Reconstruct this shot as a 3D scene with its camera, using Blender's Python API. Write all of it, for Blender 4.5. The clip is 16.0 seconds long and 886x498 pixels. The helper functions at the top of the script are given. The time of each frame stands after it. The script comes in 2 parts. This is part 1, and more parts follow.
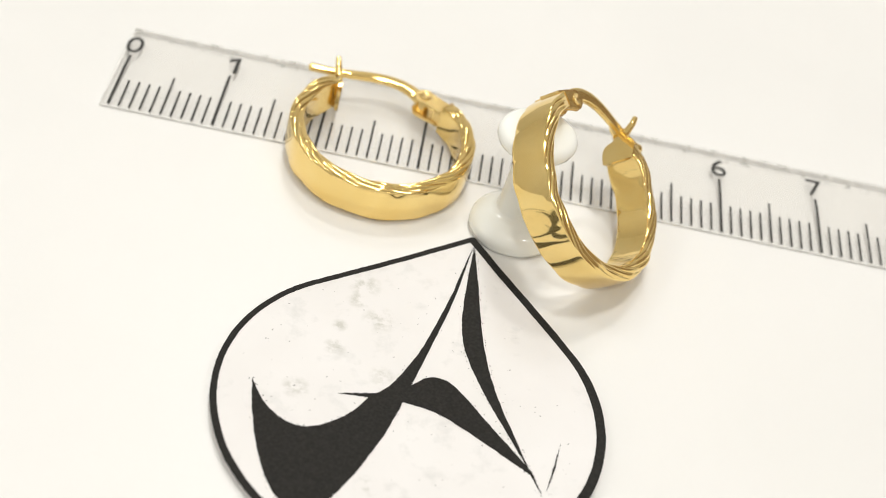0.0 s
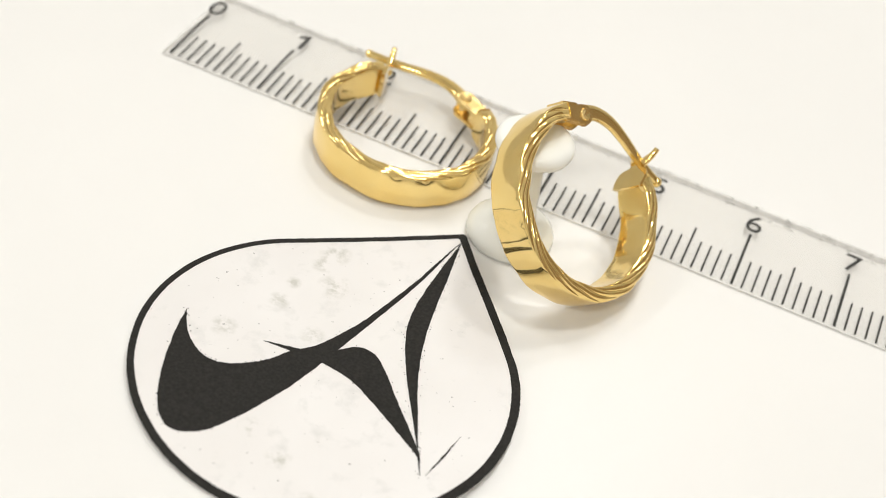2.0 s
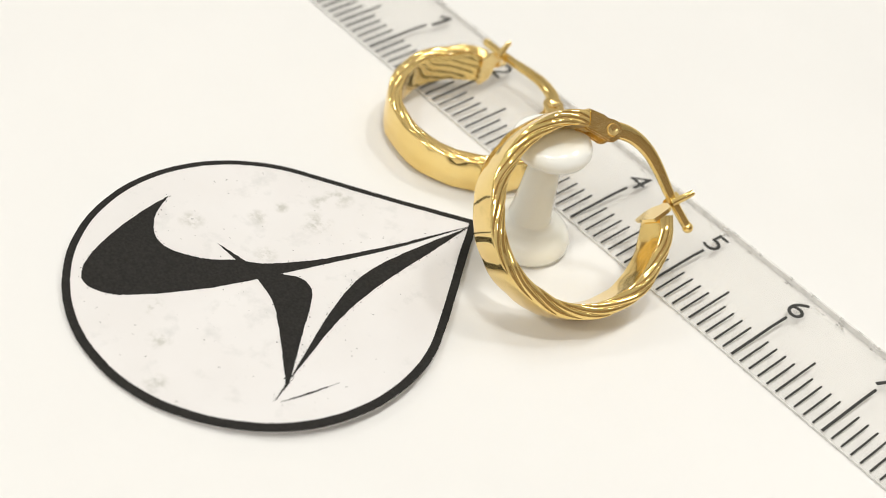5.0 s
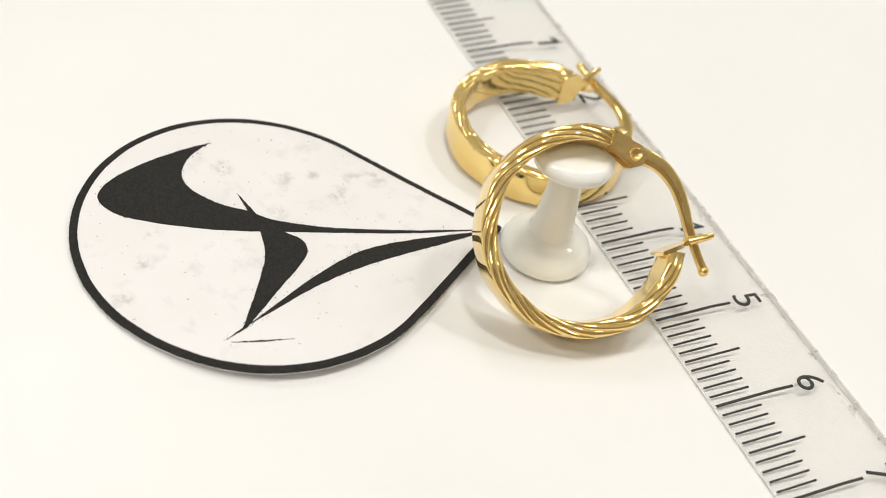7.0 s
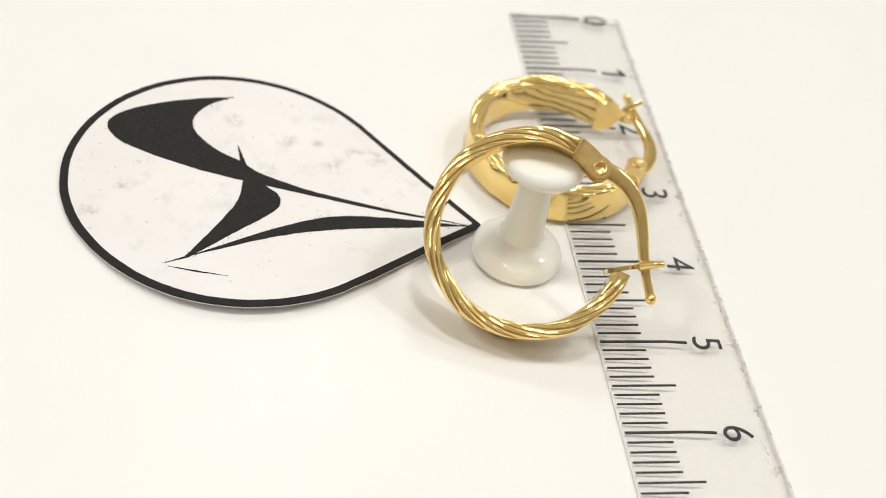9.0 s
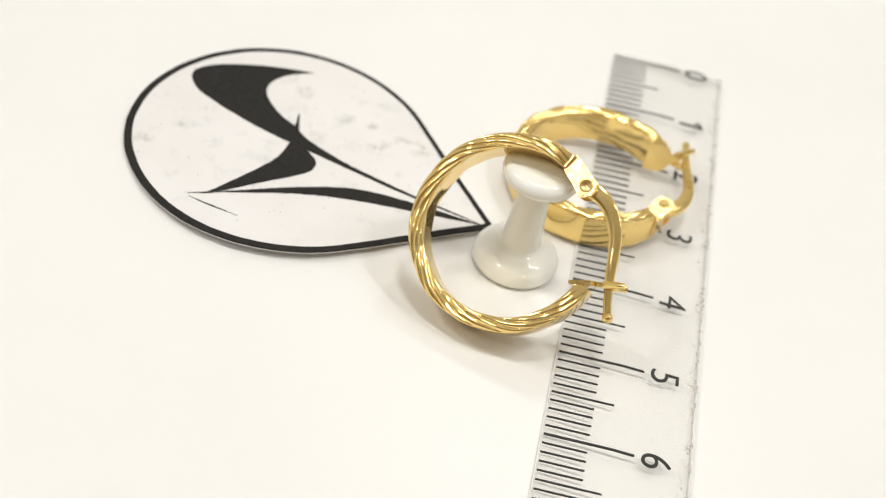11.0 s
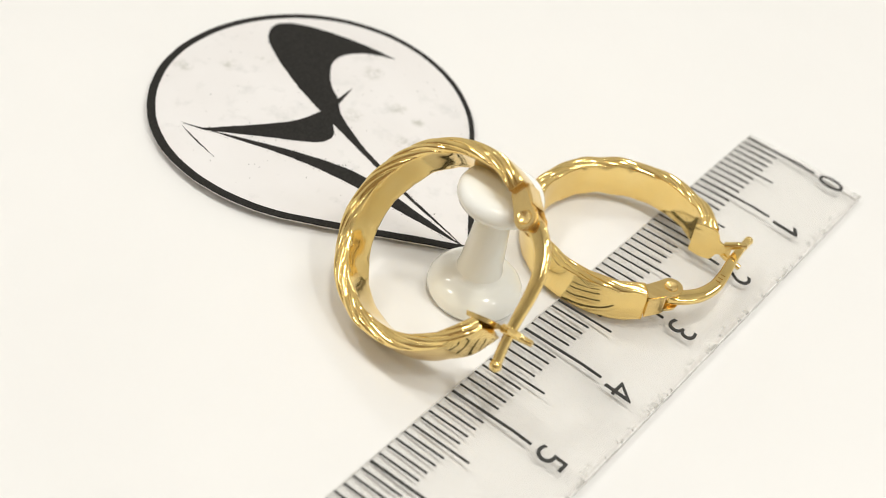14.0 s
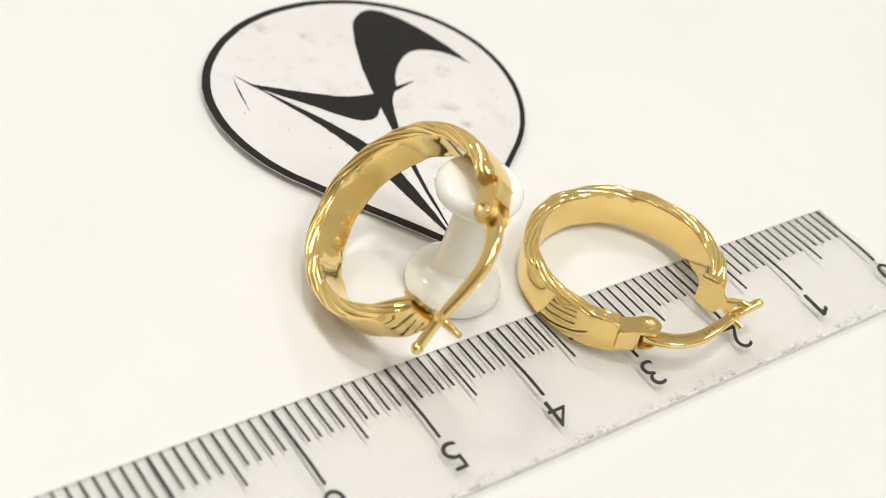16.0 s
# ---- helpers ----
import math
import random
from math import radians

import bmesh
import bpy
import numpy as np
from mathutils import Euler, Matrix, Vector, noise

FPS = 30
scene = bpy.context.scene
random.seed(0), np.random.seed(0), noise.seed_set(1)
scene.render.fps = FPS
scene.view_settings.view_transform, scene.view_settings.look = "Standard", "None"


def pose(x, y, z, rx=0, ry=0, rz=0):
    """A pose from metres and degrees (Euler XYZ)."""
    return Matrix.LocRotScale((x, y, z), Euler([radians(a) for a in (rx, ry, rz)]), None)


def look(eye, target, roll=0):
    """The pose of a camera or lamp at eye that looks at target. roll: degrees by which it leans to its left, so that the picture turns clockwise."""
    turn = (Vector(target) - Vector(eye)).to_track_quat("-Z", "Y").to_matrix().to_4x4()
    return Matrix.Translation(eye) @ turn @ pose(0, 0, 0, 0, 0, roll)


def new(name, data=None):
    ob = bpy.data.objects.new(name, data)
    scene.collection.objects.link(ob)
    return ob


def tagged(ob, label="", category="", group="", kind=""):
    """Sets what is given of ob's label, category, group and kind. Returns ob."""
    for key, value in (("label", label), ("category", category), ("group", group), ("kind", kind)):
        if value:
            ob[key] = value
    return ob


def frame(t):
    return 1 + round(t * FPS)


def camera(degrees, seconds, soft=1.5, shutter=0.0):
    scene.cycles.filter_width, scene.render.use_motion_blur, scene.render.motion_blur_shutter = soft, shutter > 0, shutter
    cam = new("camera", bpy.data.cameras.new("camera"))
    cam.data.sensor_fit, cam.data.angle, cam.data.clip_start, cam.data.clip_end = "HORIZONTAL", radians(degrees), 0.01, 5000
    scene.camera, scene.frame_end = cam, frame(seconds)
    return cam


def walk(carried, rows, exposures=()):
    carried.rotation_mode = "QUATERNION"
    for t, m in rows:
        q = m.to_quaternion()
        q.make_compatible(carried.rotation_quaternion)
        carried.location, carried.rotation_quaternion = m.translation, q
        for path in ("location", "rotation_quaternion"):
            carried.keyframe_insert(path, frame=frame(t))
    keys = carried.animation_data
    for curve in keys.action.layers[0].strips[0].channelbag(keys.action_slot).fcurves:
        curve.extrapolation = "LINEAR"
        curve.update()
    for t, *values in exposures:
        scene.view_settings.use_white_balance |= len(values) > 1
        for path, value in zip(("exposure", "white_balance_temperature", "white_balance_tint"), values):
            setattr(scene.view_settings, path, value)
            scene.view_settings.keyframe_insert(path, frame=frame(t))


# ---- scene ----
# Units below: metres. CM turns centimetres into metres.
CM = 0.01
cam = camera(35.87, 16.0, soft=0.85)
cam.data.dof.use_dof, cam.data.dof.focus_distance, cam.data.dof.aperture_fstop = True, 0.115, 34
walk(cam, [
    (0, pose(0.02844, -0.10341, 0.08087, 48.258, -10.371, 5.942)),
    (0.5, pose(0.03542, -0.10412, 0.08007, 48.545, -10.492, 10.327)),
    (1, pose(0.04258, -0.10379, 0.07999, 48.708, -10.470, 14.563)),
    (1.5, pose(0.04948, -0.10322, 0.08027, 48.653, -10.474, 18.835)),
    (2, pose(0.05735, -0.10253, 0.08022, 48.779, -10.660, 22.830)),
    (2.5, pose(0.06321, -0.10029, 0.08079, 48.481, -11.145, 27.178)),
    (3, pose(0.07095, -0.09787, 0.07940, 48.624, -11.157, 31.291)),
    (3.5, pose(0.07781, -0.09535, 0.07901, 48.576, -11.280, 35.617)),
    (4, pose(0.08277, -0.09280, 0.07932, 48.284, -11.306, 39.769)),
    (6.5, pose(0.10983, -0.06854, 0.07986, 47.872, -10.758, 62.215)),
    (7, pose(0.11265, -0.06469, 0.07937, 47.814, -10.956, 66.171)),
    (7.5, pose(0.11622, -0.05812, 0.08041, 47.234, -10.646, 70.517)),
    (8, pose(0.12046, -0.05265, 0.07986, 47.672, -10.976, 74.452)),
    (8.5, pose(0.12448, -0.04555, 0.07961, 48.010, -10.974, 78.849)),
    (11, pose(0.13773, -0.01042, 0.08481, 47.802, -11.532, 101.409)),
    (11.5, pose(0.14109, -0.00301, 0.08764, 47.590, -11.357, 105.949)),
    (12, pose(0.14283, 0.00567, 0.08945, 47.847, -11.786, 110.226)),
    (12.5, pose(0.13421, 0.01236, 0.08423, 47.732, -11.562, 114.990)),
    (13, pose(0.12607, 0.01899, 0.08255, 47.243, -11.360, 119.774)),
    (13.5, pose(0.11980, 0.02496, 0.08087, 47.007, -11.063, 124.037)),
    (14, pose(0.11565, 0.03135, 0.08061, 46.733, -11.039, 128.445)),
    (14.5, pose(0.11186, 0.03686, 0.08030, 46.672, -11.200, 132.740)),
    (15, pose(0.10802, 0.04162, 0.07937, 46.694, -11.165, 137.292)),
    (15.5, pose(0.10305, 0.04712, 0.07881, 46.667, -11.274, 141.764)),
    (16, pose(0.09951, 0.05267, 0.07920, 46.844, -11.694, 145.996)),
])

# ---- light: closed white room, two soft ceiling lights and four added fill lamps ----
world = bpy.data.worlds.new("world")
world.use_nodes = True
world.node_tree.nodes["Background"].inputs["Color"].default_value = (1.0, 0.97, 0.92, 1)
world.node_tree.nodes["Background"].inputs["Strength"].default_value = 0.4
scene.world = world
scene.view_settings.exposure = -0.87


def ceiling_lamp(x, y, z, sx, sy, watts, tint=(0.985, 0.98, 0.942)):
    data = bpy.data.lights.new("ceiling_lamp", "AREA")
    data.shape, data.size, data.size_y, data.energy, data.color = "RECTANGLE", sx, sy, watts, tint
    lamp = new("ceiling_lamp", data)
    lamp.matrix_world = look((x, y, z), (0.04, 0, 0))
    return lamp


ceiling_lamp(0.06, -0.02, 1.74, 0.20, 0.20, 15)
ceiling_lamp(0.00, 0.82, 1.72, 0.20, 0.20, 12)
# four unseen fill lamps, added to brighten the sides of pin, gold and ruler
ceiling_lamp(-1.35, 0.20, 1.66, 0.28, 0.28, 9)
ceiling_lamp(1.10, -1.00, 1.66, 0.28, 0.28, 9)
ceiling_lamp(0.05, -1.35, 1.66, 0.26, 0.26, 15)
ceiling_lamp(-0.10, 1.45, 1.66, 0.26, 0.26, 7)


# ---- materials ----
def material(name, base, rough=0.5, metal=0.0, spec=0.5):
    m = bpy.data.materials.new(name)
    m.use_nodes = True
    nt = m.node_tree
    b = nt.nodes["Principled BSDF"]
    b.inputs["Base Color"].default_value = (*base, 1)
    b.inputs["Roughness"].default_value = rough
    b.inputs["Metallic"].default_value = metal
    b.inputs["Specular IOR Level"].default_value = spec
    return m, nt, b


def noise_node(nt, scale, detail=3.0, rough=0.5):
    tc = nt.nodes.new("ShaderNodeTexCoord")
    n = nt.nodes.new("ShaderNodeTexNoise")
    n.inputs["Scale"].default_value = scale
    n.inputs["Detail"].default_value = detail
    n.inputs["Roughness"].default_value = rough
    nt.links.new(tc.outputs["Object"], n.inputs["Vector"])
    return n.outputs["Fac"]


def ramp(nt, fac, stops):
    r = nt.nodes.new("ShaderNodeValToRGB")
    e = r.color_ramp.elements
    e[0].position, e[0].color = stops[0][0], (*stops[0][1], 1)
    e[1].position, e[1].color = stops[-1][0], (*stops[-1][1], 1)
    for p, c in stops[1:-1]:
        k = e.new(p)
        k.color = (*c, 1)
    nt.links.new(fac, r.inputs["Fac"])
    return r.outputs["Color"]


def mix_colour(nt, fac, a, b, mode="MIX"):
    m = nt.nodes.new("ShaderNodeMix")
    m.data_type, m.blend_type = "RGBA", mode
    for sock, v in ((m.inputs[0], fac), (m.inputs[6], a), (m.inputs[7], b)):
        if isinstance(v, (int, float)):
            sock.default_value = v
        elif isinstance(v, tuple):
            sock.default_value = (*v, 1)
        else:
            nt.links.new(v, sock)
    return m.outputs[2]


def bump(nt, b, fac, strength, distance):
    n = nt.nodes.new("ShaderNodeBump")
    n.inputs["Strength"].default_value = strength
    n.inputs["Distance"].default_value = distance
    nt.links.new(fac, n.inputs["Height"])
    nt.links.new(n.outputs["Normal"], b.inputs["Normal"])
    return n


def rough_from(nt, b, fac, lo, hi):
    r = nt.nodes.new("ShaderNodeMapRange")
    r.inputs["To Min"].default_value, r.inputs["To Max"].default_value = lo, hi
    nt.links.new(fac, r.inputs["Value"])
    nt.links.new(r.outputs["Result"], b.inputs["Roughness"])


def make_table():
    m, nt, b = material("white_table_laminate", (0.86, 0.85, 0.83), 0.35, 0.0, 0.25)
    n = noise_node(nt, 25, 4)
    nt.links.new(ramp(nt, n, [(0.3, (0.84, 0.83, 0.81)), (0.7, (0.87, 0.86, 0.84))]), b.inputs["Base Color"])
    rough_from(nt, b, noise_node(nt, 400, 3), 0.26, 0.42)
    bump(nt, b, noise_node(nt, 900, 2), 0.05, 0.0002)
    return m


def make_gold():
    m, nt, b = material("polished_yellow_gold", (0.93, 0.66, 0.25), 0.1, 0.88)
    n = noise_node(nt, 350, 3)
    nt.links.new(ramp(nt, n, [(0.3, (0.915, 0.668, 0.245)), (0.7, (0.94, 0.72, 0.30))]), b.inputs["Base Color"])
    rough_from(nt, b, noise_node(nt, 2500, 4), 0.03, 0.11)
    bump(nt, b, noise_node(nt, 300, 2, 0.4), 0.3, 0.0002)
    return m


def make_cast_gold():
    m, nt, b = material("cast_yellow_gold", (0.92, 0.68, 0.29), 0.3, 0.88)
    nt.links.new(ramp(nt, noise_node(nt, 900, 3), [(0.3, (0.90, 0.65, 0.255)), (0.7, (0.935, 0.71, 0.31))]), b.inputs["Base Color"])
    rough_from(nt, b, noise_node(nt, 2500, 4), 0.14, 0.3)
    bump(nt, b, noise_node(nt, 1200, 3, 0.5), 0.25, 0.0002)
    return m


def make_pin():
    m, nt, b = material("milky_white_plastic", (0.98, 0.98, 0.95), 0.1)
    n = noise_node(nt, 180, 4)
    nt.links.new(ramp(nt, n, [(0.35, (0.965, 0.968, 0.905)), (0.7, (0.985, 0.988, 0.945))]), b.inputs["Base Color"])
    rough_from(nt, b, noise_node(nt, 900, 3), 0.05, 0.14)
    bump(nt, b, noise_node(nt, 500, 2), 0.08, 0.0001)
    return m


def make_ruler():
    m, nt, b = material("frosted_clear_plastic", (0.74, 0.74, 0.73), 0.22)
    n = noise_node(nt, 300, 6, 0.65)
    specks = ramp(nt, noise_node(nt, 1500, 3, 0.7), [(0.70, (0, 0, 0)), (0.78, (0.6, 0.6, 0.6))])
    base = ramp(nt, n, [(0.3, (0.905, 0.89, 0.87)), (0.7, (0.93, 0.915, 0.895))])
    base = mix_colour(nt, specks, base, (0.5, 0.49, 0.44))
    # scuffs and grime gathered along the long far edge
    tc = nt.nodes.new("ShaderNodeTexCoord")
    sep = nt.nodes.new("ShaderNodeSeparateXYZ")
    nt.links.new(tc.outputs["Object"], sep.inputs[0])
    near = nt.nodes.new("ShaderNodeMapRange")
    near.inputs["From Min"].default_value, near.inputs["From Max"].default_value = 0.0117, 0.0129
    nt.links.new(sep.outputs["Y"], near.inputs["Value"])
    grime = ramp(nt, noise_node(nt, 800, 4, 0.6), [(0.55, (0, 0, 0)), (0.63, (1, 1, 1))])
    both = nt.nodes.new("ShaderNodeMath")
    both.operation = "MULTIPLY"
    nt.links.new(near.outputs["Result"], both.inputs[0])
    nt.links.new(grime, both.inputs[1])
    nt.links.new(mix_colour(nt, both.outputs[0], base, (0.46, 0.45, 0.40)), b.inputs["Base Color"])
    rough_from(nt, b, noise_node(nt, 900, 5), 0.15, 0.4)
    clear = nt.nodes.new("ShaderNodeBsdfTransparent")
    clear.inputs["Color"].default_value = (0.995, 0.993, 0.988, 1)
    mix = nt.nodes.new("ShaderNodeMixShader")
    dense = nt.nodes.new("ShaderNodeMath")
    dense.operation, dense.inputs[1].default_value, dense.inputs[2].default_value = "MULTIPLY_ADD", 0.40, 0.155
    nt.links.new(both.outputs[0], dense.inputs[0])
    nt.links.new(dense.outputs[0], mix.inputs["Fac"])
    nt.links.new(clear.outputs[0], mix.inputs[1])
    nt.links.new(b.outputs[0], mix.inputs[2])
    nt.links.new(mix.outputs[0], nt.nodes["Material Output"].inputs["Surface"])
    return m


def make_cut_edge():
    m, nt, b = material("worn_refracting_edge", (0.5, 0.5, 0.49), 0.45)
    # the grey stands in for dark refraction in the edge, mottled by wear
    nt.links.new(ramp(nt, noise_node(nt, 700, 4, 0.6), [(0.35, (0.92, 0.91, 0.89)), (0.70, (0.66, 0.65, 0.63))]), b.inputs["Base Color"])
    bump(nt, b, noise_node(nt, 3000, 3), 0.3, 0.0001)
    return m


SMUDGES = ((-0.89, -0.04, 0.13), (-0.24, 0.27, 0.12), (-0.2, -0.85, 0.11), (0.12, -1.0, 0.12), (0.49, -1.27, 0.12), (-0.52, 1.28, 0.16), (-0.66, 0.48, 0.11), (-0.34, 0.9, 0.17), (-0.66, 0.74, 0.08), (-0.55, 1.09, 0.12), (-0.46, -0.83, 0.08))


def make_plaque():
    m, nt, b = material("white_marbled_plate", (0.80, 0.77, 0.75), 0.4)
    cloud = ramp(nt, noise_node(nt, 120, 4), [(0.3, (0.79, 0.765, 0.75)), (0.7, (0.83, 0.81, 0.80))])
    stain = ramp(nt, noise_node(nt, 420, 5, 0.6), [(0.56, (0, 0, 0)), (0.78, (0.6, 0.6, 0.58))])
    dots = ramp(nt, noise_node(nt, 1900, 2, 0.6), [(0.715, (0, 0, 0)), (0.75, (0.8, 0.8, 0.8))])
    c = mix_colour(nt, stain, cloud, (0.60, 0.595, 0.58))
    # larger smudges that lie about on the card
    tc = nt.nodes.new("ShaderNodeTexCoord")
    rag = ramp(nt, noise_node(nt, 900, 4, 0.65), [(0.44, (0, 0, 0)), (0.62, (1, 1, 1))])
    for x, y, r in SMUDGES:
        far = nt.nodes.new("ShaderNodeVectorMath")
        far.operation = "DISTANCE"
        far.inputs[1].default_value = (x * CM, y * CM, 0.0005)
        nt.links.new(tc.outputs["Object"], far.inputs[0])
        fade = nt.nodes.new("ShaderNodeMapRange")
        fade.inputs["From Min"].default_value, fade.inputs["From Max"].default_value = 0.3 * r * CM, r * CM
        fade.inputs["To Min"].default_value, fade.inputs["To Max"].default_value = 0.75, 0.0
        nt.links.new(far.outputs["Value"], fade.inputs["Value"])
        both = nt.nodes.new("ShaderNodeMath")
        both.operation = "MULTIPLY"
        nt.links.new(fade.outputs["Result"], both.inputs[0])
        nt.links.new(rag, both.inputs[1])
        c = mix_colour(nt, both.outputs[0], c, (0.50, 0.49, 0.44))
    c = mix_colour(nt, dots, c, (0.25, 0.24, 0.23))
    nt.links.new(c, b.inputs["Base Color"])
    bump(nt, b, noise_node(nt, 1200, 3), 0.1, 0.0001)
    return m


def make_ink(name, base):
    m, nt, b = material(name, base, 0.65, 0.0, 0.12)
    n = noise_node(nt, 4000, 3)
    nt.links.new(ramp(nt, n, [(0.3, base), (0.75, tuple(c * 1.8 for c in base))]), b.inputs["Base Color"])
    bump(nt, b, noise_node(nt, 6000, 2), 0.1, 0.0001)
    return m


def make_wall(name, base):
    m, nt, b = material(name, base, 0.7)
    nt.links.new(ramp(nt, noise_node(nt, 4, 4), [(0.3, tuple(c * 0.97 for c in base)), (0.7, tuple(min(1.0, c * 1.02) for c in base))]), b.inputs["Base Color"])
    return m


TABLE, GOLD, CAST, PIN, RULER = make_table(), make_gold(), make_cast_gold(), make_pin(), make_ruler()
CUT_EDGE, PLAQUE, INK, MARK, WALL = make_cut_edge(), make_plaque(), make_ink("black_print", (0.018, 0.017, 0.0155)), make_ink("dark_ruler_ink", (0.04, 0.04, 0.038)), make_wall("painted_wall", (0.79, 0.775, 0.75))
# brown for one unseen wall, added so the gold's rope edges reflect something dark
DARK_REFLECTION_WALL = make_wall("brown_reflection_wall", (0.34, 0.24, 0.165))


# ---- helpers for meshes ----
def part(name, bm, mat, parent=None, label="", smooth=True, crease=0.75):
    me = bpy.data.meshes.new(name)
    bmesh.ops.recalc_face_normals(bm, faces=bm.faces)
    for e in bm.edges:
        e.smooth = e.calc_face_angle(0) < crease
    bm.to_mesh(me)
    bm.free()
    me.materials.append(mat)
    for p in me.polygons:
        p.use_smooth = smooth
    ob = new(name, me)
    ob.parent = parent
    if label:
        tagged(ob, label)
    return ob


def empty(name, m):
    e = new(name)
    e.empty_display_size = 0.005
    e.matrix_world = m
    return e


def box(bm, x0, x1, y0, y1, z0, z1):
    v = [bm.verts.new((x, y, z)) for z in (z0, z1) for y in (y0, y1) for x in (x0, x1)]
    for q in ((0, 1, 3, 2), (4, 6, 7, 5), (0, 4, 5, 1), (2, 3, 7, 6), (0, 2, 6, 4), (1, 5, 7, 3)):
        bm.faces.new([v[i] for i in q])


def grid_faces(bm, rings, close=True):
    """Faces between successive rows of vertices."""
    for a, b in zip(rings, rings[1:]):
        n = len(a)
        for i in range(n if close else n - 1):
            bm.faces.new((a[i], a[(i + 1) % n], b[(i + 1) % n], b[i]))


def lathe(bm, profile, steps=64):
    rings = []
    for r, z in profile:
        rings.append([bm.verts.new((r * math.cos(2 * math.pi * k / steps), r * math.sin(2 * math.pi * k / steps), z)) for k in range(steps)])
    grid_faces(bm, rings)
    bm.faces.new(rings[0])
    bm.faces.new(rings[-1])


def curve_through(pts, n=8):
    """Points on a smooth line through pts."""
    out = []
    p = [Vector(q) for q in pts]
    for i in range(len(p) - 1):
        a, b, c, d = p[max(i - 1, 0)], p[i], p[i + 1], p[min(i + 2, len(p) - 1)]
        for k in range(n):
            t = k / n
            out.append(0.5 * (2 * b + (c - a) * t + (2 * a - 5 * b + 4 * c - d) * t * t + (3 * b - a - 3 * c + d) * t ** 3))
    out.append(p[-1])
    return out


def squared(c, k):
    return math.copysign(abs(c) ** k, c)


def tube(bm, pts, radii, steps=14, flat=None):
    """A rod along pts; flat gives the half height across the plane of the path."""
    rings = []
    for i, p in enumerate(pts):
        d = (pts[min(i + 1, len(pts) - 1)] - pts[max(i - 1, 0)]).normalized()
        side = d.cross(Vector((0, 0, 1)))
        side = side.normalized() if side.length > 1e-6 else Vector((1, 0, 0))
        up = side.cross(d)
        h = flat[i] if flat else radii[i]
        rings.append([bm.verts.new(p + side * (radii[i] * squared(math.cos(2 * math.pi * k / steps), 0.6 if flat else 1.0)) + up * (h * squared(math.sin(2 * math.pi * k / steps), 0.6 if flat else 1.0))) for k in range(steps)])
    grid_faces(bm, rings)
    bm.faces.new(rings[0])
    bm.faces.new(rings[-1])


def plate(bm, outline, z0, z1, cut=True):
    """A flat plate with that outline (x, y) between two heights; cut splits its faces into triangles."""
    lo = [bm.verts.new((x, y, z0)) for x, y in outline]
    hi = [bm.verts.new((x, y, z1)) for x, y in outline]
    grid_faces(bm, [lo, hi])
    caps = [bm.faces.new(lo), bm.faces.new(hi)]
    bm.normal_update()
    if cut:
        bmesh.ops.triangulate(bm, faces=caps, ngon_method="EAR_CLIP")


# ---- the large structure ----
def build_room():
    bm = bmesh.new()
    box(bm, -0.55, 0.75, -0.45, 0.45, -0.03, 0.0)
    bmesh.ops.bevel(bm, geom=[e for e in bm.edges], offset=0.003, segments=2, affect="EDGES")
    top = part("table_top", bm, TABLE, smooth=False)
    tagged(top, "plain white laminate table top with a soft sheen", "table", kind="structure")
    for x in (-0.5, 0.7):
        for y in (-0.4, 0.4):
            bm = bmesh.new()
            box(bm, x - 0.02, x + 0.02, y - 0.02, y + 0.02, -0.75, -0.029)
            bmesh.ops.bevel(bm, geom=[e for e in bm.edges], offset=0.003, segments=2, affect="EDGES")
            part("leg", bm, TABLE, top, smooth=False)
    x0, x1, y0, y1, z0, z1 = -1.7, 1.9, -1.7, 1.7, -0.75, 1.8
    # unseen enclosure; its east side is brown to darken reflections in the gold
    for name, b in (("floor", (x0, x1, y0, y1, z0 - 0.1, z0)), ("ceiling", (x0, x1, y0, y1, z1, z1 + 0.1)),
                    ("wall_west", (x0 - 0.1, x0, y0, y1, z0, z1)), ("wall_east", (x1, x1 + 0.1, y0, y1, z0, z1)),
                    ("wall_south", (x0, x1, y0 - 0.1, y0, z0, z1)), ("wall_north", (x0, x1, y1, y1 + 0.1, z0, z1))):
        bm = bmesh.new()
        box(bm, *b)
        tagged(part(name, bm, DARK_REFLECTION_WALL if name == "wall_east" else WALL, smooth=False), "unseen plain painted " + name.split("_")[0] + " of the room", name.split("_")[0], kind="structure")


# ---- the ruler ----
EDGE_Z, TOP_Z, BEVEL_Y, RULER_W = 0.03 * CM, 0.075 * CM, 0.60 * CM, 1.285 * CM


def ruler_height(y):
    return EDGE_Z + (TOP_Z - EDGE_Z) * min(1.0, y / BEVEL_Y)


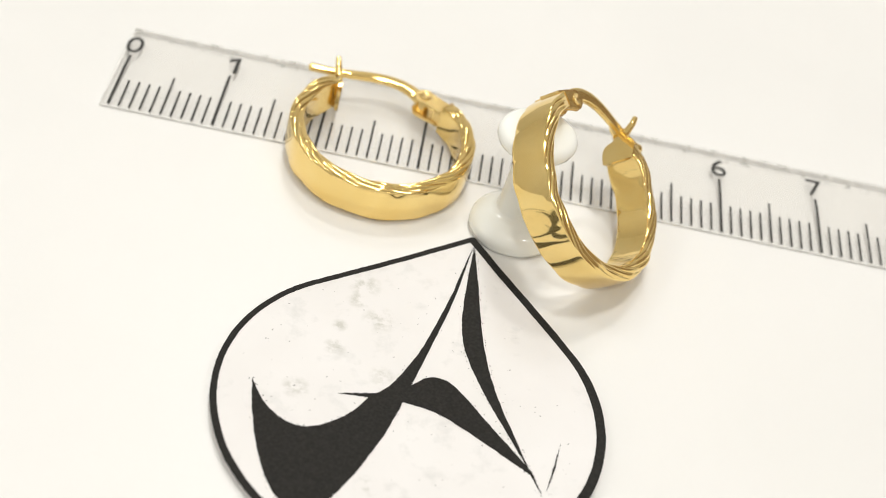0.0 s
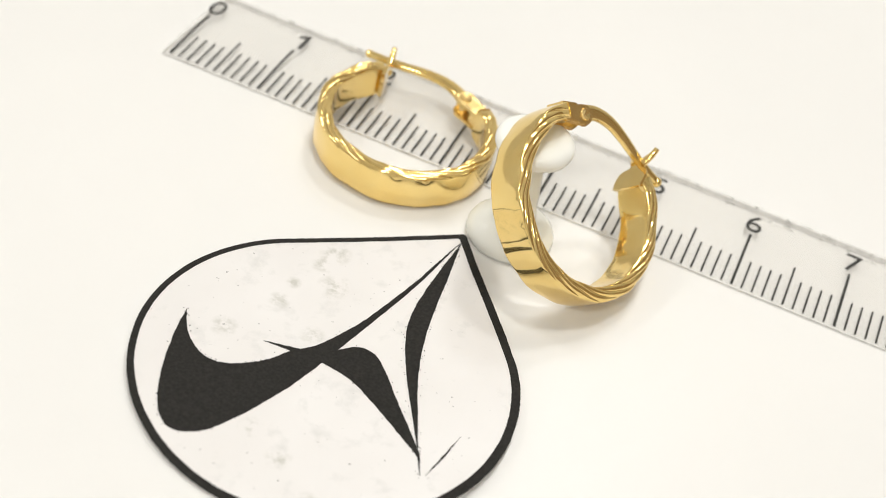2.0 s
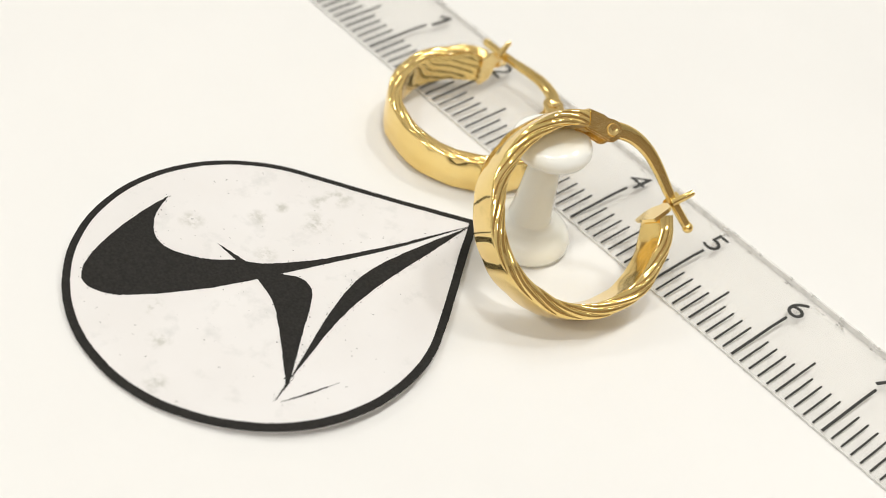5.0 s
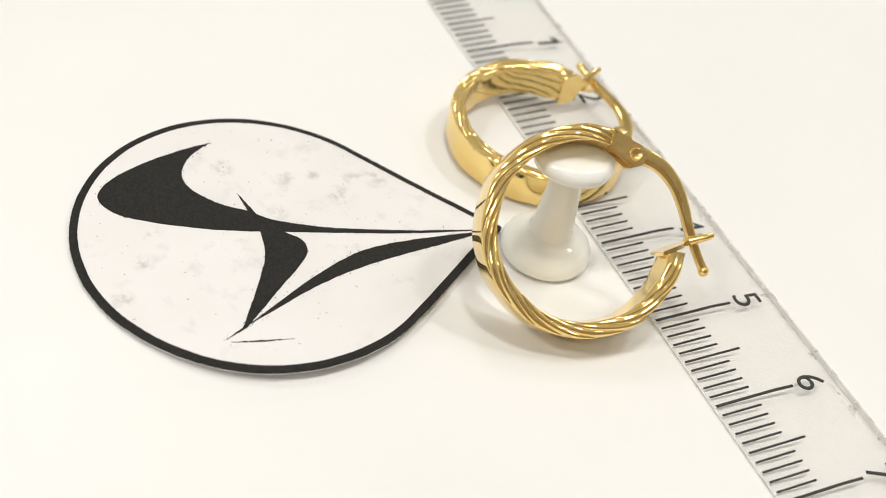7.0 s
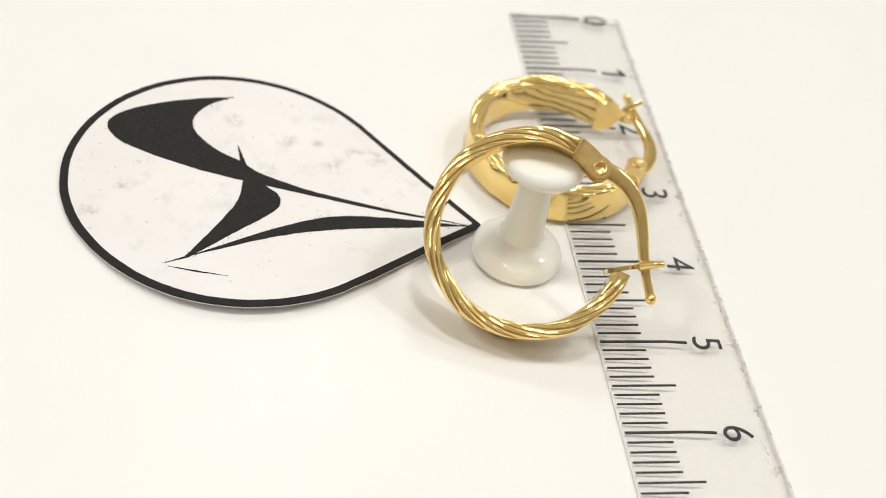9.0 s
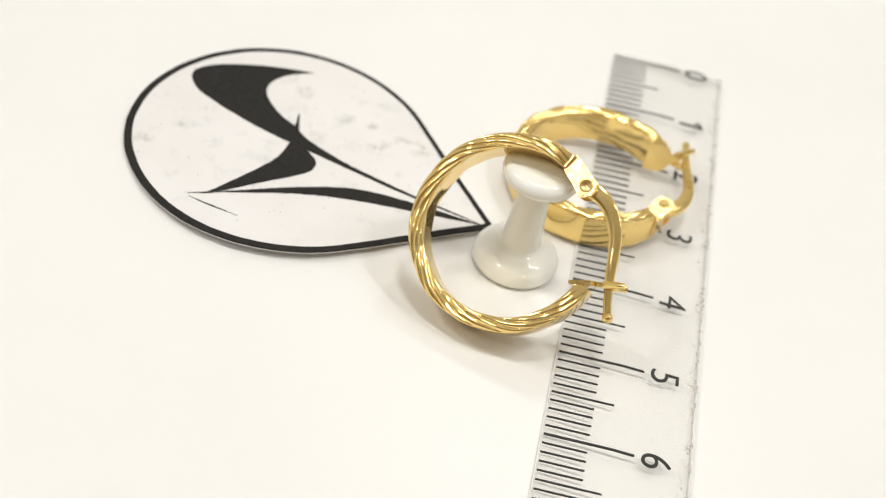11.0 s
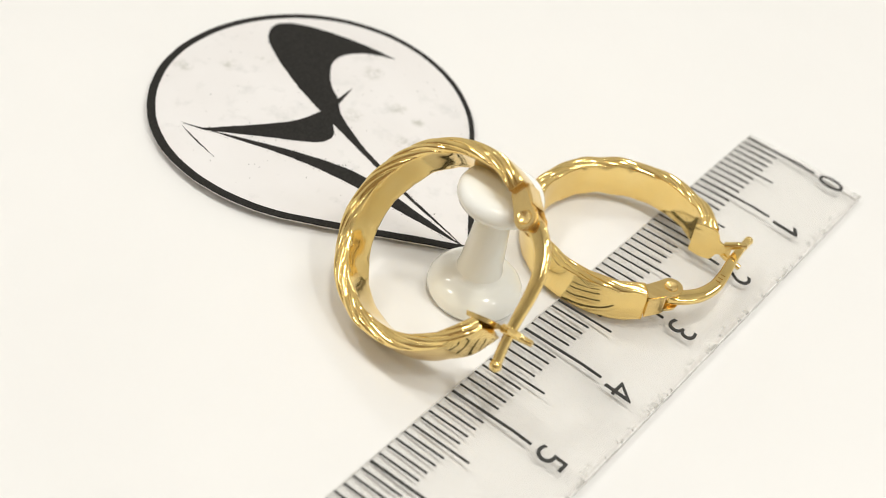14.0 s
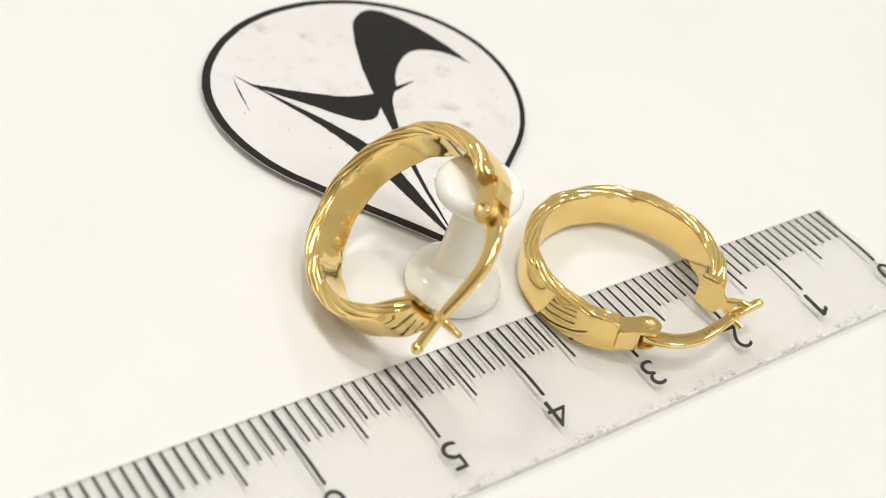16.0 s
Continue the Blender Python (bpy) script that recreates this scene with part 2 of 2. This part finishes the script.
def build_ruler():
    root = empty("ruler", Matrix())
    tagged(root, "frosted clear plastic ruler with black centimetre marks, scuffed edges", "ruler")
    bm = bmesh.new()
    x0, x1 = -0.078 * CM, 10.3 * CM
    prof = [(0.004 * CM, 0.0), (0.0, 0.004 * CM), (0.0, EDGE_Z - 0.004 * CM), (0.004 * CM, EDGE_Z), (BEVEL_Y, TOP_Z),
            (RULER_W - 0.012 * CM, TOP_Z), (RULER_W, TOP_Z - 0.012 * CM), (RULER_W, 0.01 * CM), (RULER_W - 0.01 * CM, 0.0)]
    rings = [[bm.verts.new((x, y, z + 0.00002)) for y, z in prof] for x in (x0, x1)]
    grid_faces(bm, rings)
    bm.faces.new(rings[0])
    bm.faces.new(rings[1])
    part("body", bm, RULER, root, smooth=False)
    # cut edges of the plastic: grime, plus dark refraction put into the grey colour
    for b in ((x0, x1, RULER_W - 0.010 * CM, RULER_W + 0.003 * CM, 0.004 * CM, TOP_Z - 0.014 * CM),
              (x0, x1, -0.003 * CM, 0.008 * CM, 0.006 * CM, EDGE_Z - 0.006 * CM),
              (x0 - 0.003 * CM, x0 + 0.008 * CM, 0.012 * CM, RULER_W - 0.014 * CM, 0.004 * CM, EDGE_Z - 0.006 * CM)):
        bm = bmesh.new()
        box(bm, *b)
        part("cut_edge", bm, CUT_EDGE, root, "worn cut edge, its dark refraction painted grey", smooth=False)

    def tick_mesh(length, width):
        bm = bmesh.new()
        rows = []
        w = width / 2
        ys = [0.02 * CM] + ([BEVEL_Y] if length > BEVEL_Y else []) + [length]
        for y in ys:
            z = ruler_height(y)
            rows.append([bm.verts.new(p) for p in ((-w, y, z), (w, y, z), (w * 0.8, y, z + 0.00008), (-w * 0.8, y, z + 0.00008))])
        grid_faces(bm, rows)
        bm.faces.new(rows[0])
        bm.faces.new(rows[-1])
        bmesh.ops.recalc_face_normals(bm, faces=bm.faces)
        me = bpy.data.meshes.new("tick_mark")
        bm.to_mesh(me)
        bm.free()
        me.materials.append(MARK)
        return me

    kinds = [tick_mesh(0.40 * CM, 0.019 * CM), tick_mesh(0.565 * CM, 0.020 * CM), tick_mesh(0.79 * CM, 0.027 * CM)]
    for k in range(0, 101):
        t = new("tick_mark", kinds[2 if k % 10 == 0 else 1 if k % 5 == 0 else 0])
        t.location = (k * 0.1 * CM, 0, 0.00002)
        t.parent = root
    for k in range(0, 11):
        cu = bpy.data.curves.new("numeral", "FONT")
        cu.body, cu.size, cu.extrude, cu.align_x = str(k), 0.38 * CM, 0.00004, "CENTER"
        cu.offset = -0.00003
        tmp = new("numeral_curve", cu)
        me = bpy.data.meshes.new_from_object(tmp.evaluated_get(bpy.context.evaluated_depsgraph_get()))
        bpy.data.objects.remove(tmp)
        if k == 1:
            # a plain upright stroke with a short slanting flag
            bm = bmesh.new()
            stroke = [(0.012, 0), (0.046, 0), (0.046, 0.235), (0.018, 0.235), (-0.055, 0.19), (-0.055, 0.155), (0.012, 0.192)]
            plate(bm, [(x * 1.05 * CM, y * 1.13 * CM) for x, y in stroke], -0.00004, 0.00004)
            bmesh.ops.recalc_face_normals(bm, faces=bm.faces)
            me = bpy.data.meshes.new("numeral")
            bm.to_mesh(me)
            bm.free()
        me.materials.clear()
        me.materials.append(MARK)
        ob = new("numeral", me)
        ob.location = (k * CM, 0.85 * CM, TOP_Z + 0.00006)
        ob.parent = root
    return root


# ---- the printed plaque ----
PLAQUE_TOP, CARD = 0.050 * CM, 0.026 * CM
PLAQUE_AT = (3.27 * CM, -3.03 * CM)


def drop_outline(radius, reach, soft):
    """A drop: a circle with two tangents that meet in a tip at +y; soft rounds the tip."""
    a = math.acos(radius / reach)
    pts = []
    n = 300
    for k in range(n + 1):
        t = math.pi / 2 + a + (2 * math.pi - 2 * a) * k / n
        pts.append((radius * math.cos(t), radius * math.sin(t)))
    first, last = Vector(pts[0]), Vector(pts[-1])
    blunt = [(soft * 0.8, reach - soft), (0.0, reach - soft * 0.55), (-soft * 0.8, reach - soft)]
    side = [tuple(last.lerp(Vector(blunt[0]), k / 60)) for k in range(1, 60)]
    back = [tuple(Vector(blunt[2]).lerp(first, k / 60)) for k in range(1, 60)]
    out = []
    for x, y in pts + side + blunt + back:
        # one shoulder is cut a little fuller than the other
        swell = 1 + 0.036 * math.exp(-((math.atan2(y, x) - math.radians(24)) / math.radians(52)) ** 4)
        swell *= 1 + 0.0022 * noise.noise(Vector((x, y, 0.0)) * 3500) + 0.0022 * noise.noise(Vector((x, y, 1.0)) * 500)
        out.append((x * swell, y * swell))
    return out


def shape(legs):
    """A closed outline of smooth legs that meet in sharp corners."""
    out = []
    for leg in legs:
        out += [(p.x, p.y) for p in curve_through([(x, y, 0) for x, y in leg], 16)][:-1]
    rnd = random.Random(3)
    return [((x - 3.27 + rnd.gauss(0, 0.0018)) * CM, (y + 3.03 + rnd.gauss(0, 0.0018)) * CM) for x, y in out]


def curl(x, y):
    """The thin card has warped: two opposite flanks stand up off the table, the rest sinks towards it."""
    c, q = math.cos(math.radians(10)), math.sin(math.radians(10))
    v, u = (x * c + y * q) / (1.55 * CM), (y * c - x * q) / (1.55 * CM)
    return (0.045 * v * v - 0.022 * min(u, 0.0) ** 2 - 0.008 * max(u, 0.0) ** 2) * CM


def build_plaque():
    root = empty("printed_plaque", Matrix.Translation((*PLAQUE_AT, 0)))
    tagged(root, "white marbled drop-shaped plate with a bold black printed emblem", "sign plate")
    def turned(o):
        c, q = math.cos(math.radians(-9)), math.sin(math.radians(-9))
        return [(x * c - y * q, x * q + y * c) for x, y in o]

    outer = [(x + 0.002 * CM, y) for x, y in turned(drop_outline(1.543 * CM, 2.238 * CM, 0.035 * CM))]
    # the border line is drawn a little thicker along one side
    inner = [(x - 0.009 * CM, y + 0.008 * CM) for x, y in turned(drop_outline(1.480 * CM, 2.135 * CM, 0.01 * CM))]
    bm = bmesh.new()
    scales = [0.06 + 0.937 * k / 16 for k in range(17)]
    top = [[bm.verts.new((x * f, y * f, PLAQUE_TOP + curl(x * f, y * f))) for x, y in outer] for f in scales]
    low = [[bm.verts.new((x * f, y * f, PLAQUE_TOP - CARD + curl(x * f, y * f))) for x, y in outer] for f in scales]
    grid_faces(bm, list(reversed(low)) + [])
    grid_faces(bm, top)
    grid_faces(bm, [top[-1], low[-1]])
    bm.faces.new(top[0])
    bm.faces.new(low[0])
    part("plate", bm, PLAQUE, root)
    bm = bmesh.new()
    rows = [[bm.verts.new((x, y, z + curl(x, y))) for x, y in o] for o, z in ((outer, PLAQUE_TOP - 0.0001), (outer, PLAQUE_TOP + 0.00004), (inner, PLAQUE_TOP + 0.00004), (inner, PLAQUE_TOP - 0.0001))]
    grid_faces(bm, rows + rows[:1])
    part("border", bm, INK, root, "black border line", smooth=False)
    swoosh = shape([
        [(2.04, -3.08), (2.103, -3.39), (2.23, -3.79), (2.39, -4.09), (2.55, -4.21), (2.71, -4.165), (2.87, -3.98), (3.10, -3.46), (3.235, -2.99)],
        [(3.235, -2.99), (3.57, -3.06), (4.13, -3.38), (4.29, -3.48)],
        [(4.29, -3.48), (4.385, -3.645)],
        [(4.385, -3.645), (4.30, -3.45)],
        [(4.30, -3.45), (3.92, -3.035), (3.715, -2.805), (3.56, -2.675), (3.41, -2.672), (3.28, -2.79)],
        [(3.28, -2.79), (3.40, -2.27), (3.522, -1.70), (3.63, -0.96)],
        [(3.63, -0.96), (3.545, -1.38), (3.488, -1.69), (3.33, -2.31), (3.21, -2.635), (3.11, -2.84), (3.02, -2.95)],
        [(3.02, -2.95), (2.725, -3.035)],
        [(2.725, -3.035), (2.96, -3.015)],
        [(2.96, -3.015), (2.85, -3.20), (2.71, -3.34), (2.54, -3.44), (2.37, -3.43), (2.18, -3.295), (2.04, -3.08)],
    ])
    blade = shape([
        [(3.635, -0.96), (3.61, -1.68), (3.63, -2.11), (3.72, -2.42), (3.90, -2.79), (4.12, -3.17), (4.29, -3.46)],
        [(4.29, -3.46), (3.97, -2.72), (3.82, -2.18), (3.72, -1.50), (3.635, -0.96)],
    ])
    stroke = shape([[(4.42, -3.62), (4.46, -3.40), (4.51, -3.12)], [(4.51, -3.12), (4.475, -3.40), (4.42, -3.62)]])
    for name, o in (("printed_swoosh", swoosh), ("printed_blade", blade), ("printed_stroke", stroke)):
        bm = bmesh.new()
        plate(bm, o, PLAQUE_TOP - 0.0001, PLAQUE_TOP + 0.00004)
        for v in bm.verts:
            v.co.z += curl(v.co.x, v.co.y)
        part(name, bm, INK, root, smooth=False)
    # overspray: tiny dots of ink strewn along the edges of the print
    rnd = random.Random(7)
    bm = bmesh.new()
    for o in (swoosh, blade):
        for k in range(150):
            x, y = o[rnd.randrange(len(o))]
            dx, dy, r = rnd.gauss(0, 0.00018), rnd.gauss(0, 0.00018), rnd.uniform(0.000015, 0.00004)
            box(bm, x + dx - r, x + dx + r, y + dy - r, y + dy + r, PLAQUE_TOP - 0.00005 + curl(x, y), PLAQUE_TOP + 0.00003 + curl(x, y))
    tagged(part("ink_specks", bm, INK, root, smooth=False), kind="stuff")
    return root


# ---- the push pin ----
def build_pin(x, y):
    root = empty("push_pin", Matrix.Translation((x, y, 0)))
    tagged(root, "glossy white plastic push pin standing on its flange", "push pin")
    flange = [(0.37, 0.0), (0.398, 0.02), (0.412, 0.06), (0.408, 0.105), (0.388, 0.15), (0.35, 0.192), (0.30, 0.224), (0.25, 0.243), (0.215, 0.257), (0.197, 0.283)]
    shank = [(0.182, 0.38), (0.168, 0.55), (0.148, 0.8), (0.140, 0.92), (0.157, 0.965), (0.19, 0.985)]
    head = [(0.24, 0.995), (0.30, 1.01), (0.340, 1.04), (0.358, 1.085), (0.356, 1.12), (0.336, 1.16), (0.295, 1.185), (0.2, 1.20), (0.05, 1.205)]
    for name, prof in (("flange", flange), ("shank", [(0.1965, 0.282)] + shank), ("head", [(0.1895, 0.984)] + head)):
        bm = bmesh.new()
        lathe(bm, [(r * CM, z * CM + 0.00002) for r, z in prof])
        part(name, bm, PIN, root)
    return root


# ---- the hoop earrings ----
RIM_R, HALF_T, HALF_W = 0.815, 0.068, 0.157
GAP = math.radians(42.5)


def ridge(phase):
    return abs(math.cos(phase / 2)) ** 0.6


def build_band(root):
    """The hollow hoop: flat outside and inside, twisted strands on both side faces."""
    bm = bmesh.new()
    rows = []
    steps, strands, slant = 900, 20, -7.6
    for i in range(steps + 1):
        th = GAP + (2 * math.pi - 2 * GAP) * i / steps
        sec = []
        dent = 0.0035 * math.sin(7 * th + 0.4) + 0.0025 * math.sin(12 * th + 2.0)
        # the twist runs out smoothly at both ends of the band
        fade = min(1.0, 0.15 + i / 34, 0.15 + (steps - i) / 34)
        wide = (HALF_W + 0.004 * math.sin(11 * th) + 0.003 * math.sin(17 * th + 1.0)) * (0.93 + 0.07 * fade)
        way = strands * th + 0.7 * math.sin(3 * th) + 0.5 * math.sin(5 * th + 1.0)
        for k in range(6):
            q = -1 + 2 * k / 5
            sec.append((RIM_R + HALF_T + dent + 0.006 * (1 - q * q), q * wide * 0.97))
        for k in range(1, 44):
            q = 1 - 2 * k / 44
            g = ridge(way + slant * q) * (0.88 + 0.12 * math.cos(way / 2 + slant / 2 * q))
            sec.append((RIM_R + dent * 0.9 + q * (HALF_T + 0.006 * fade * (g - 0.4)), wide + 0.03 * fade * math.sqrt(1 - q * q) + 0.016 * fade * (g - 0.6) * (1 - q ** 4)))
        for k in range(6):
            q = 1 - 2 * k / 5
            sec.append((RIM_R - HALF_T + dent * 0.8, q * wide * 0.97))
        for k in range(1, 44):
            q = -1 + 2 * k / 44
            g = ridge(way + 1.0 - slant * q) * (0.88 + 0.12 * math.cos(way / 2 - slant / 2 * q))
            sec.append((RIM_R + dent * 0.9 + q * (HALF_T + 0.006 * fade * (g - 0.4)), -wide - 0.03 * fade * math.sqrt(1 - q * q) - 0.016 * fade * (g - 0.6) * (1 - q ** 4)))
        rows.append([bm.verts.new((r * math.cos(th) * CM, r * math.sin(th) * CM, z * CM)) for r, z in sec])
    grid_faces(bm, rows)
    bm.faces.new(rows[0])
    bm.faces.new(rows[-1])
    return part("hoop_band", bm, GOLD, root, "flat polished gold band with twisted rope edges", crease=1.2)


def build_earring(name, m, swing, label, stamped=False):
    root = empty(name, m)
    tagged(root, label, "earring", group="pair of hoop earrings")
    build_band(root)
    piv = Vector((0.722, 0.318, 0)) * CM
    end = Vector((math.cos(GAP), math.sin(GAP), 0))
    # hinge: closing cap, two ears, a spine and the rivet
    base = end * 0.815 * CM
    d = (piv - base).normalized()
    n = Vector((-d.y, d.x, 0))
    for z0, z1 in ((0.06, 0.105), (-0.105, -0.06)):
        bm = bmesh.new()
        o = []
        for k in range(13):
            a = -math.pi * 0.62 + math.pi * 1.24 * k / 12
            o.append(piv + (d * math.cos(a) + n * math.sin(a)) * 0.094 * CM)
        for k in range(9):
            a = math.pi * 0.42 + math.pi * 1.16 * k / 8
            o.append(base + d * 0.06 * CM + (d * math.cos(a) + n * math.sin(a)) * 0.078 * CM)
        plate(bm, [(p.x, p.y) for p in o], z0 * CM, z1 * CM, False)
        bmesh.ops.bevel(bm, geom=[e for e in bm.edges if e.calc_face_angle(0) > 0.8], offset=0.008 * CM, segments=2, affect="EDGES")
        part("hinge_ear", bm, CAST, root)
    bm = bmesh.new()
    lathe(bm, [(r * CM, z * CM) for r, z in ((0.02, -0.108), (0.036, -0.118), (0.05, -0.12), (0.06, -0.108), (0.06, 0.108), (0.05, 0.12), (0.036, 0.118), (0.02, 0.108))], 20)
    for v in bm.verts:
        v.co += piv
    part("rivet", bm, CAST, root)
    bm = bmesh.new()
    box(bm, -0.012 * CM, 0.012 * CM, -0.072 * CM, 0.072 * CM, -0.165 * CM, 0.165 * CM)
    bmesh.ops.bevel(bm, geom=list(bm.edges), offset=0.011 * CM, segments=3, affect="EDGES")
    cap = part("end_cap", bm, GOLD, root)
    cap.matrix_basis = Matrix.Translation(end * 0.815 * CM) @ Matrix.Rotation(GAP + math.pi / 2, 4, "Z")
    bm = bmesh.new()
    o = [base - d * 0.02 * CM - n * 0.07 * CM, base + d * 0.10 * CM - n * 0.07 * CM, base + d * 0.10 * CM + n * 0.07 * CM, base - d * 0.02 * CM + n * 0.07 * CM]
    plate(bm, [(p.x, p.y) for p in o], -0.062 * CM, 0.062 * CM)
    part("hinge_block", bm, CAST, root, smooth=False)
    bm = bmesh.new()
    o = [base + d * a * CM + n * b * CM for a, b in ((-0.01, 0.072), (0.16, 0.076), (0.17, 0.088), (0.15, 0.094), (-0.01, 0.090))]
    plate(bm, [(p.x, p.y) for p in o], -0.100 * CM, 0.100 * CM)
    part("hinge_spine", bm, CAST, root, smooth=False)
    # ear wire, hinged at the rivet
    bm = bmesh.new()
    way = [(0.722, 0.318), (0.815, 0.245), (0.895, 0.10), (0.92, -0.08), (0.89, -0.27), (0.835, -0.46), (0.79, -0.66), (0.765, -0.835)]
    pts = [(Vector((x, y, 0)) * CM - piv) for x, y in way]
    pts = [Matrix.Rotation(swing, 3, "Z") @ p for p in curve_through(pts, 8)]
    k = len(pts) - 1
    rad, flat = [], []
    for i in range(k + 1):
        s = i / k
        rad.append((0.038 + 0.044 * max(0.0, 1 - s / 0.85)) * CM)
        flat.append((0.036 - 0.002 * s + 0.02 * max(0.0, 1 - s / 0.12)) * CM)
    tube(bm, pts, rad, 24, flat)
    wire = part("ear_wire", bm, GOLD, root)
    wire.location = piv
    if stamped:
        for i in (27, 29, 31):
            a = pts[i]
            d2 = (pts[i + 1] - pts[i - 1]).normalized()
            bm = bmesh.new()
            box(bm, -0.013 * CM, 0.013 * CM, -0.022 * CM, 0.022 * CM, -0.004 * CM, 0.004 * CM)
            mark = part("stamp_mark", bm, GOLD, wire, smooth=False)
            mark.matrix_basis = Matrix.Translation(a + Vector((0, 0, -flat[i] - 0.001 * CM))) @ Matrix.Rotation(math.atan2(d2.y, d2.x), 4, "Z")
    bm = bmesh.new()
    bmesh.ops.create_uvsphere(bm, u_segments=20, v_segments=12, radius=(0.043 if stamped else 0.050) * CM)
    tip = part("wire_tip", bm, GOLD, wire)
    tip.location = pts[-1]
    # catch: heart-shaped tongue and two prongs that hold the wire
    half = [(-0.08, 0.15), (0.0, 0.165), (0.07, 0.165), (0.115, 0.15), (0.14, 0.115), (0.155, 0.075), (0.19, 0.055), (0.25, 0.065), (0.275, 0.05)]
    o = curve_through([(x, y, 0) for x, y in half], 4)
    line = [(p.x * CM, p.y * CM) for p in o] + [(p.x * CM, -p.y * CM) for p in reversed(o)]
    bm = bmesh.new()
    plate(bm, line, -0.018 * CM, 0.018 * CM, False)
    bmesh.ops.bevel(bm, geom=[e for e in bm.edges if e.calc_face_angle(0) > 0.8], offset=0.007 * CM, segments=2, affect="EDGES")
    along = Vector((0.985, -0.17, 0)).normalized()
    start = Vector((0.56, -0.515, 0)) * CM
    frame3 = Matrix((along, Vector((0, 0, 1)), along.cross(Vector((0, 0, 1))))).transposed().to_4x4()
    tongue = part("catch_tongue", bm, GOLD, root)
    tongue.matrix_basis = Matrix.Translation(start) @ frame3
    for s in (1, -1):
        bm = bmesh.new()
        pts = curve_through([(0.22 * CM, s * 0.045 * CM, 0), (0.28 * CM, s * 0.08 * CM, 0.005 * CM), (0.33 * CM, s * 0.11 * CM, 0.01 * CM), (0.40 * CM, s * 0.13 * CM, 0.015 * CM)], 5)
        tube(bm, pts, [0.039 * CM * (1 - 0.35 * i / len(pts)) for i in range(len(pts))], 12)
        prong = part("catch_prong", bm, GOLD, root)
        prong.matrix_basis = Matrix.Translation(start) @ frame3
    return root


def stand(centre, normal, gap_way, up_rise):
    """The pose of a hoop: its centre, its axis and the way from the centre to the gap."""
    z = Vector(normal).normalized()
    x = Vector(gap_way)
    x = (x - z * x.dot(z)).normalized()
    y = z.cross(x)
    r = Matrix((x, y, z)).transposed().to_4x4()
    return Matrix.Translation(Vector(centre) + Vector(normal).normalized() * up_rise) @ r


def motions():
    """Nothing in this place moves; the camera alone travels."""


build_room()
build_ruler()
build_plaque()
build_pin(3.961 * CM, -0.564 * CM)
build_earring("hoop_earring", stand((0.04626, -0.00733, 0.00888), (0.6825, -0.2275, 0.6946), (-0.1112, 0.8997, 0.4222), -0.0019), 0.0,
              "polished yellow gold hoop earring leaning upright against the push pin")
build_earring("hoop_earring", stand((0.02614, 0.00002, 0.00442), (-0.0425, 0.0420, -0.9982), (0.0087, 1.0, 0.0288), 0.0019), radians(5.5),
              "polished yellow gold hoop earring lying flat across the ruler edge", True)
motions()
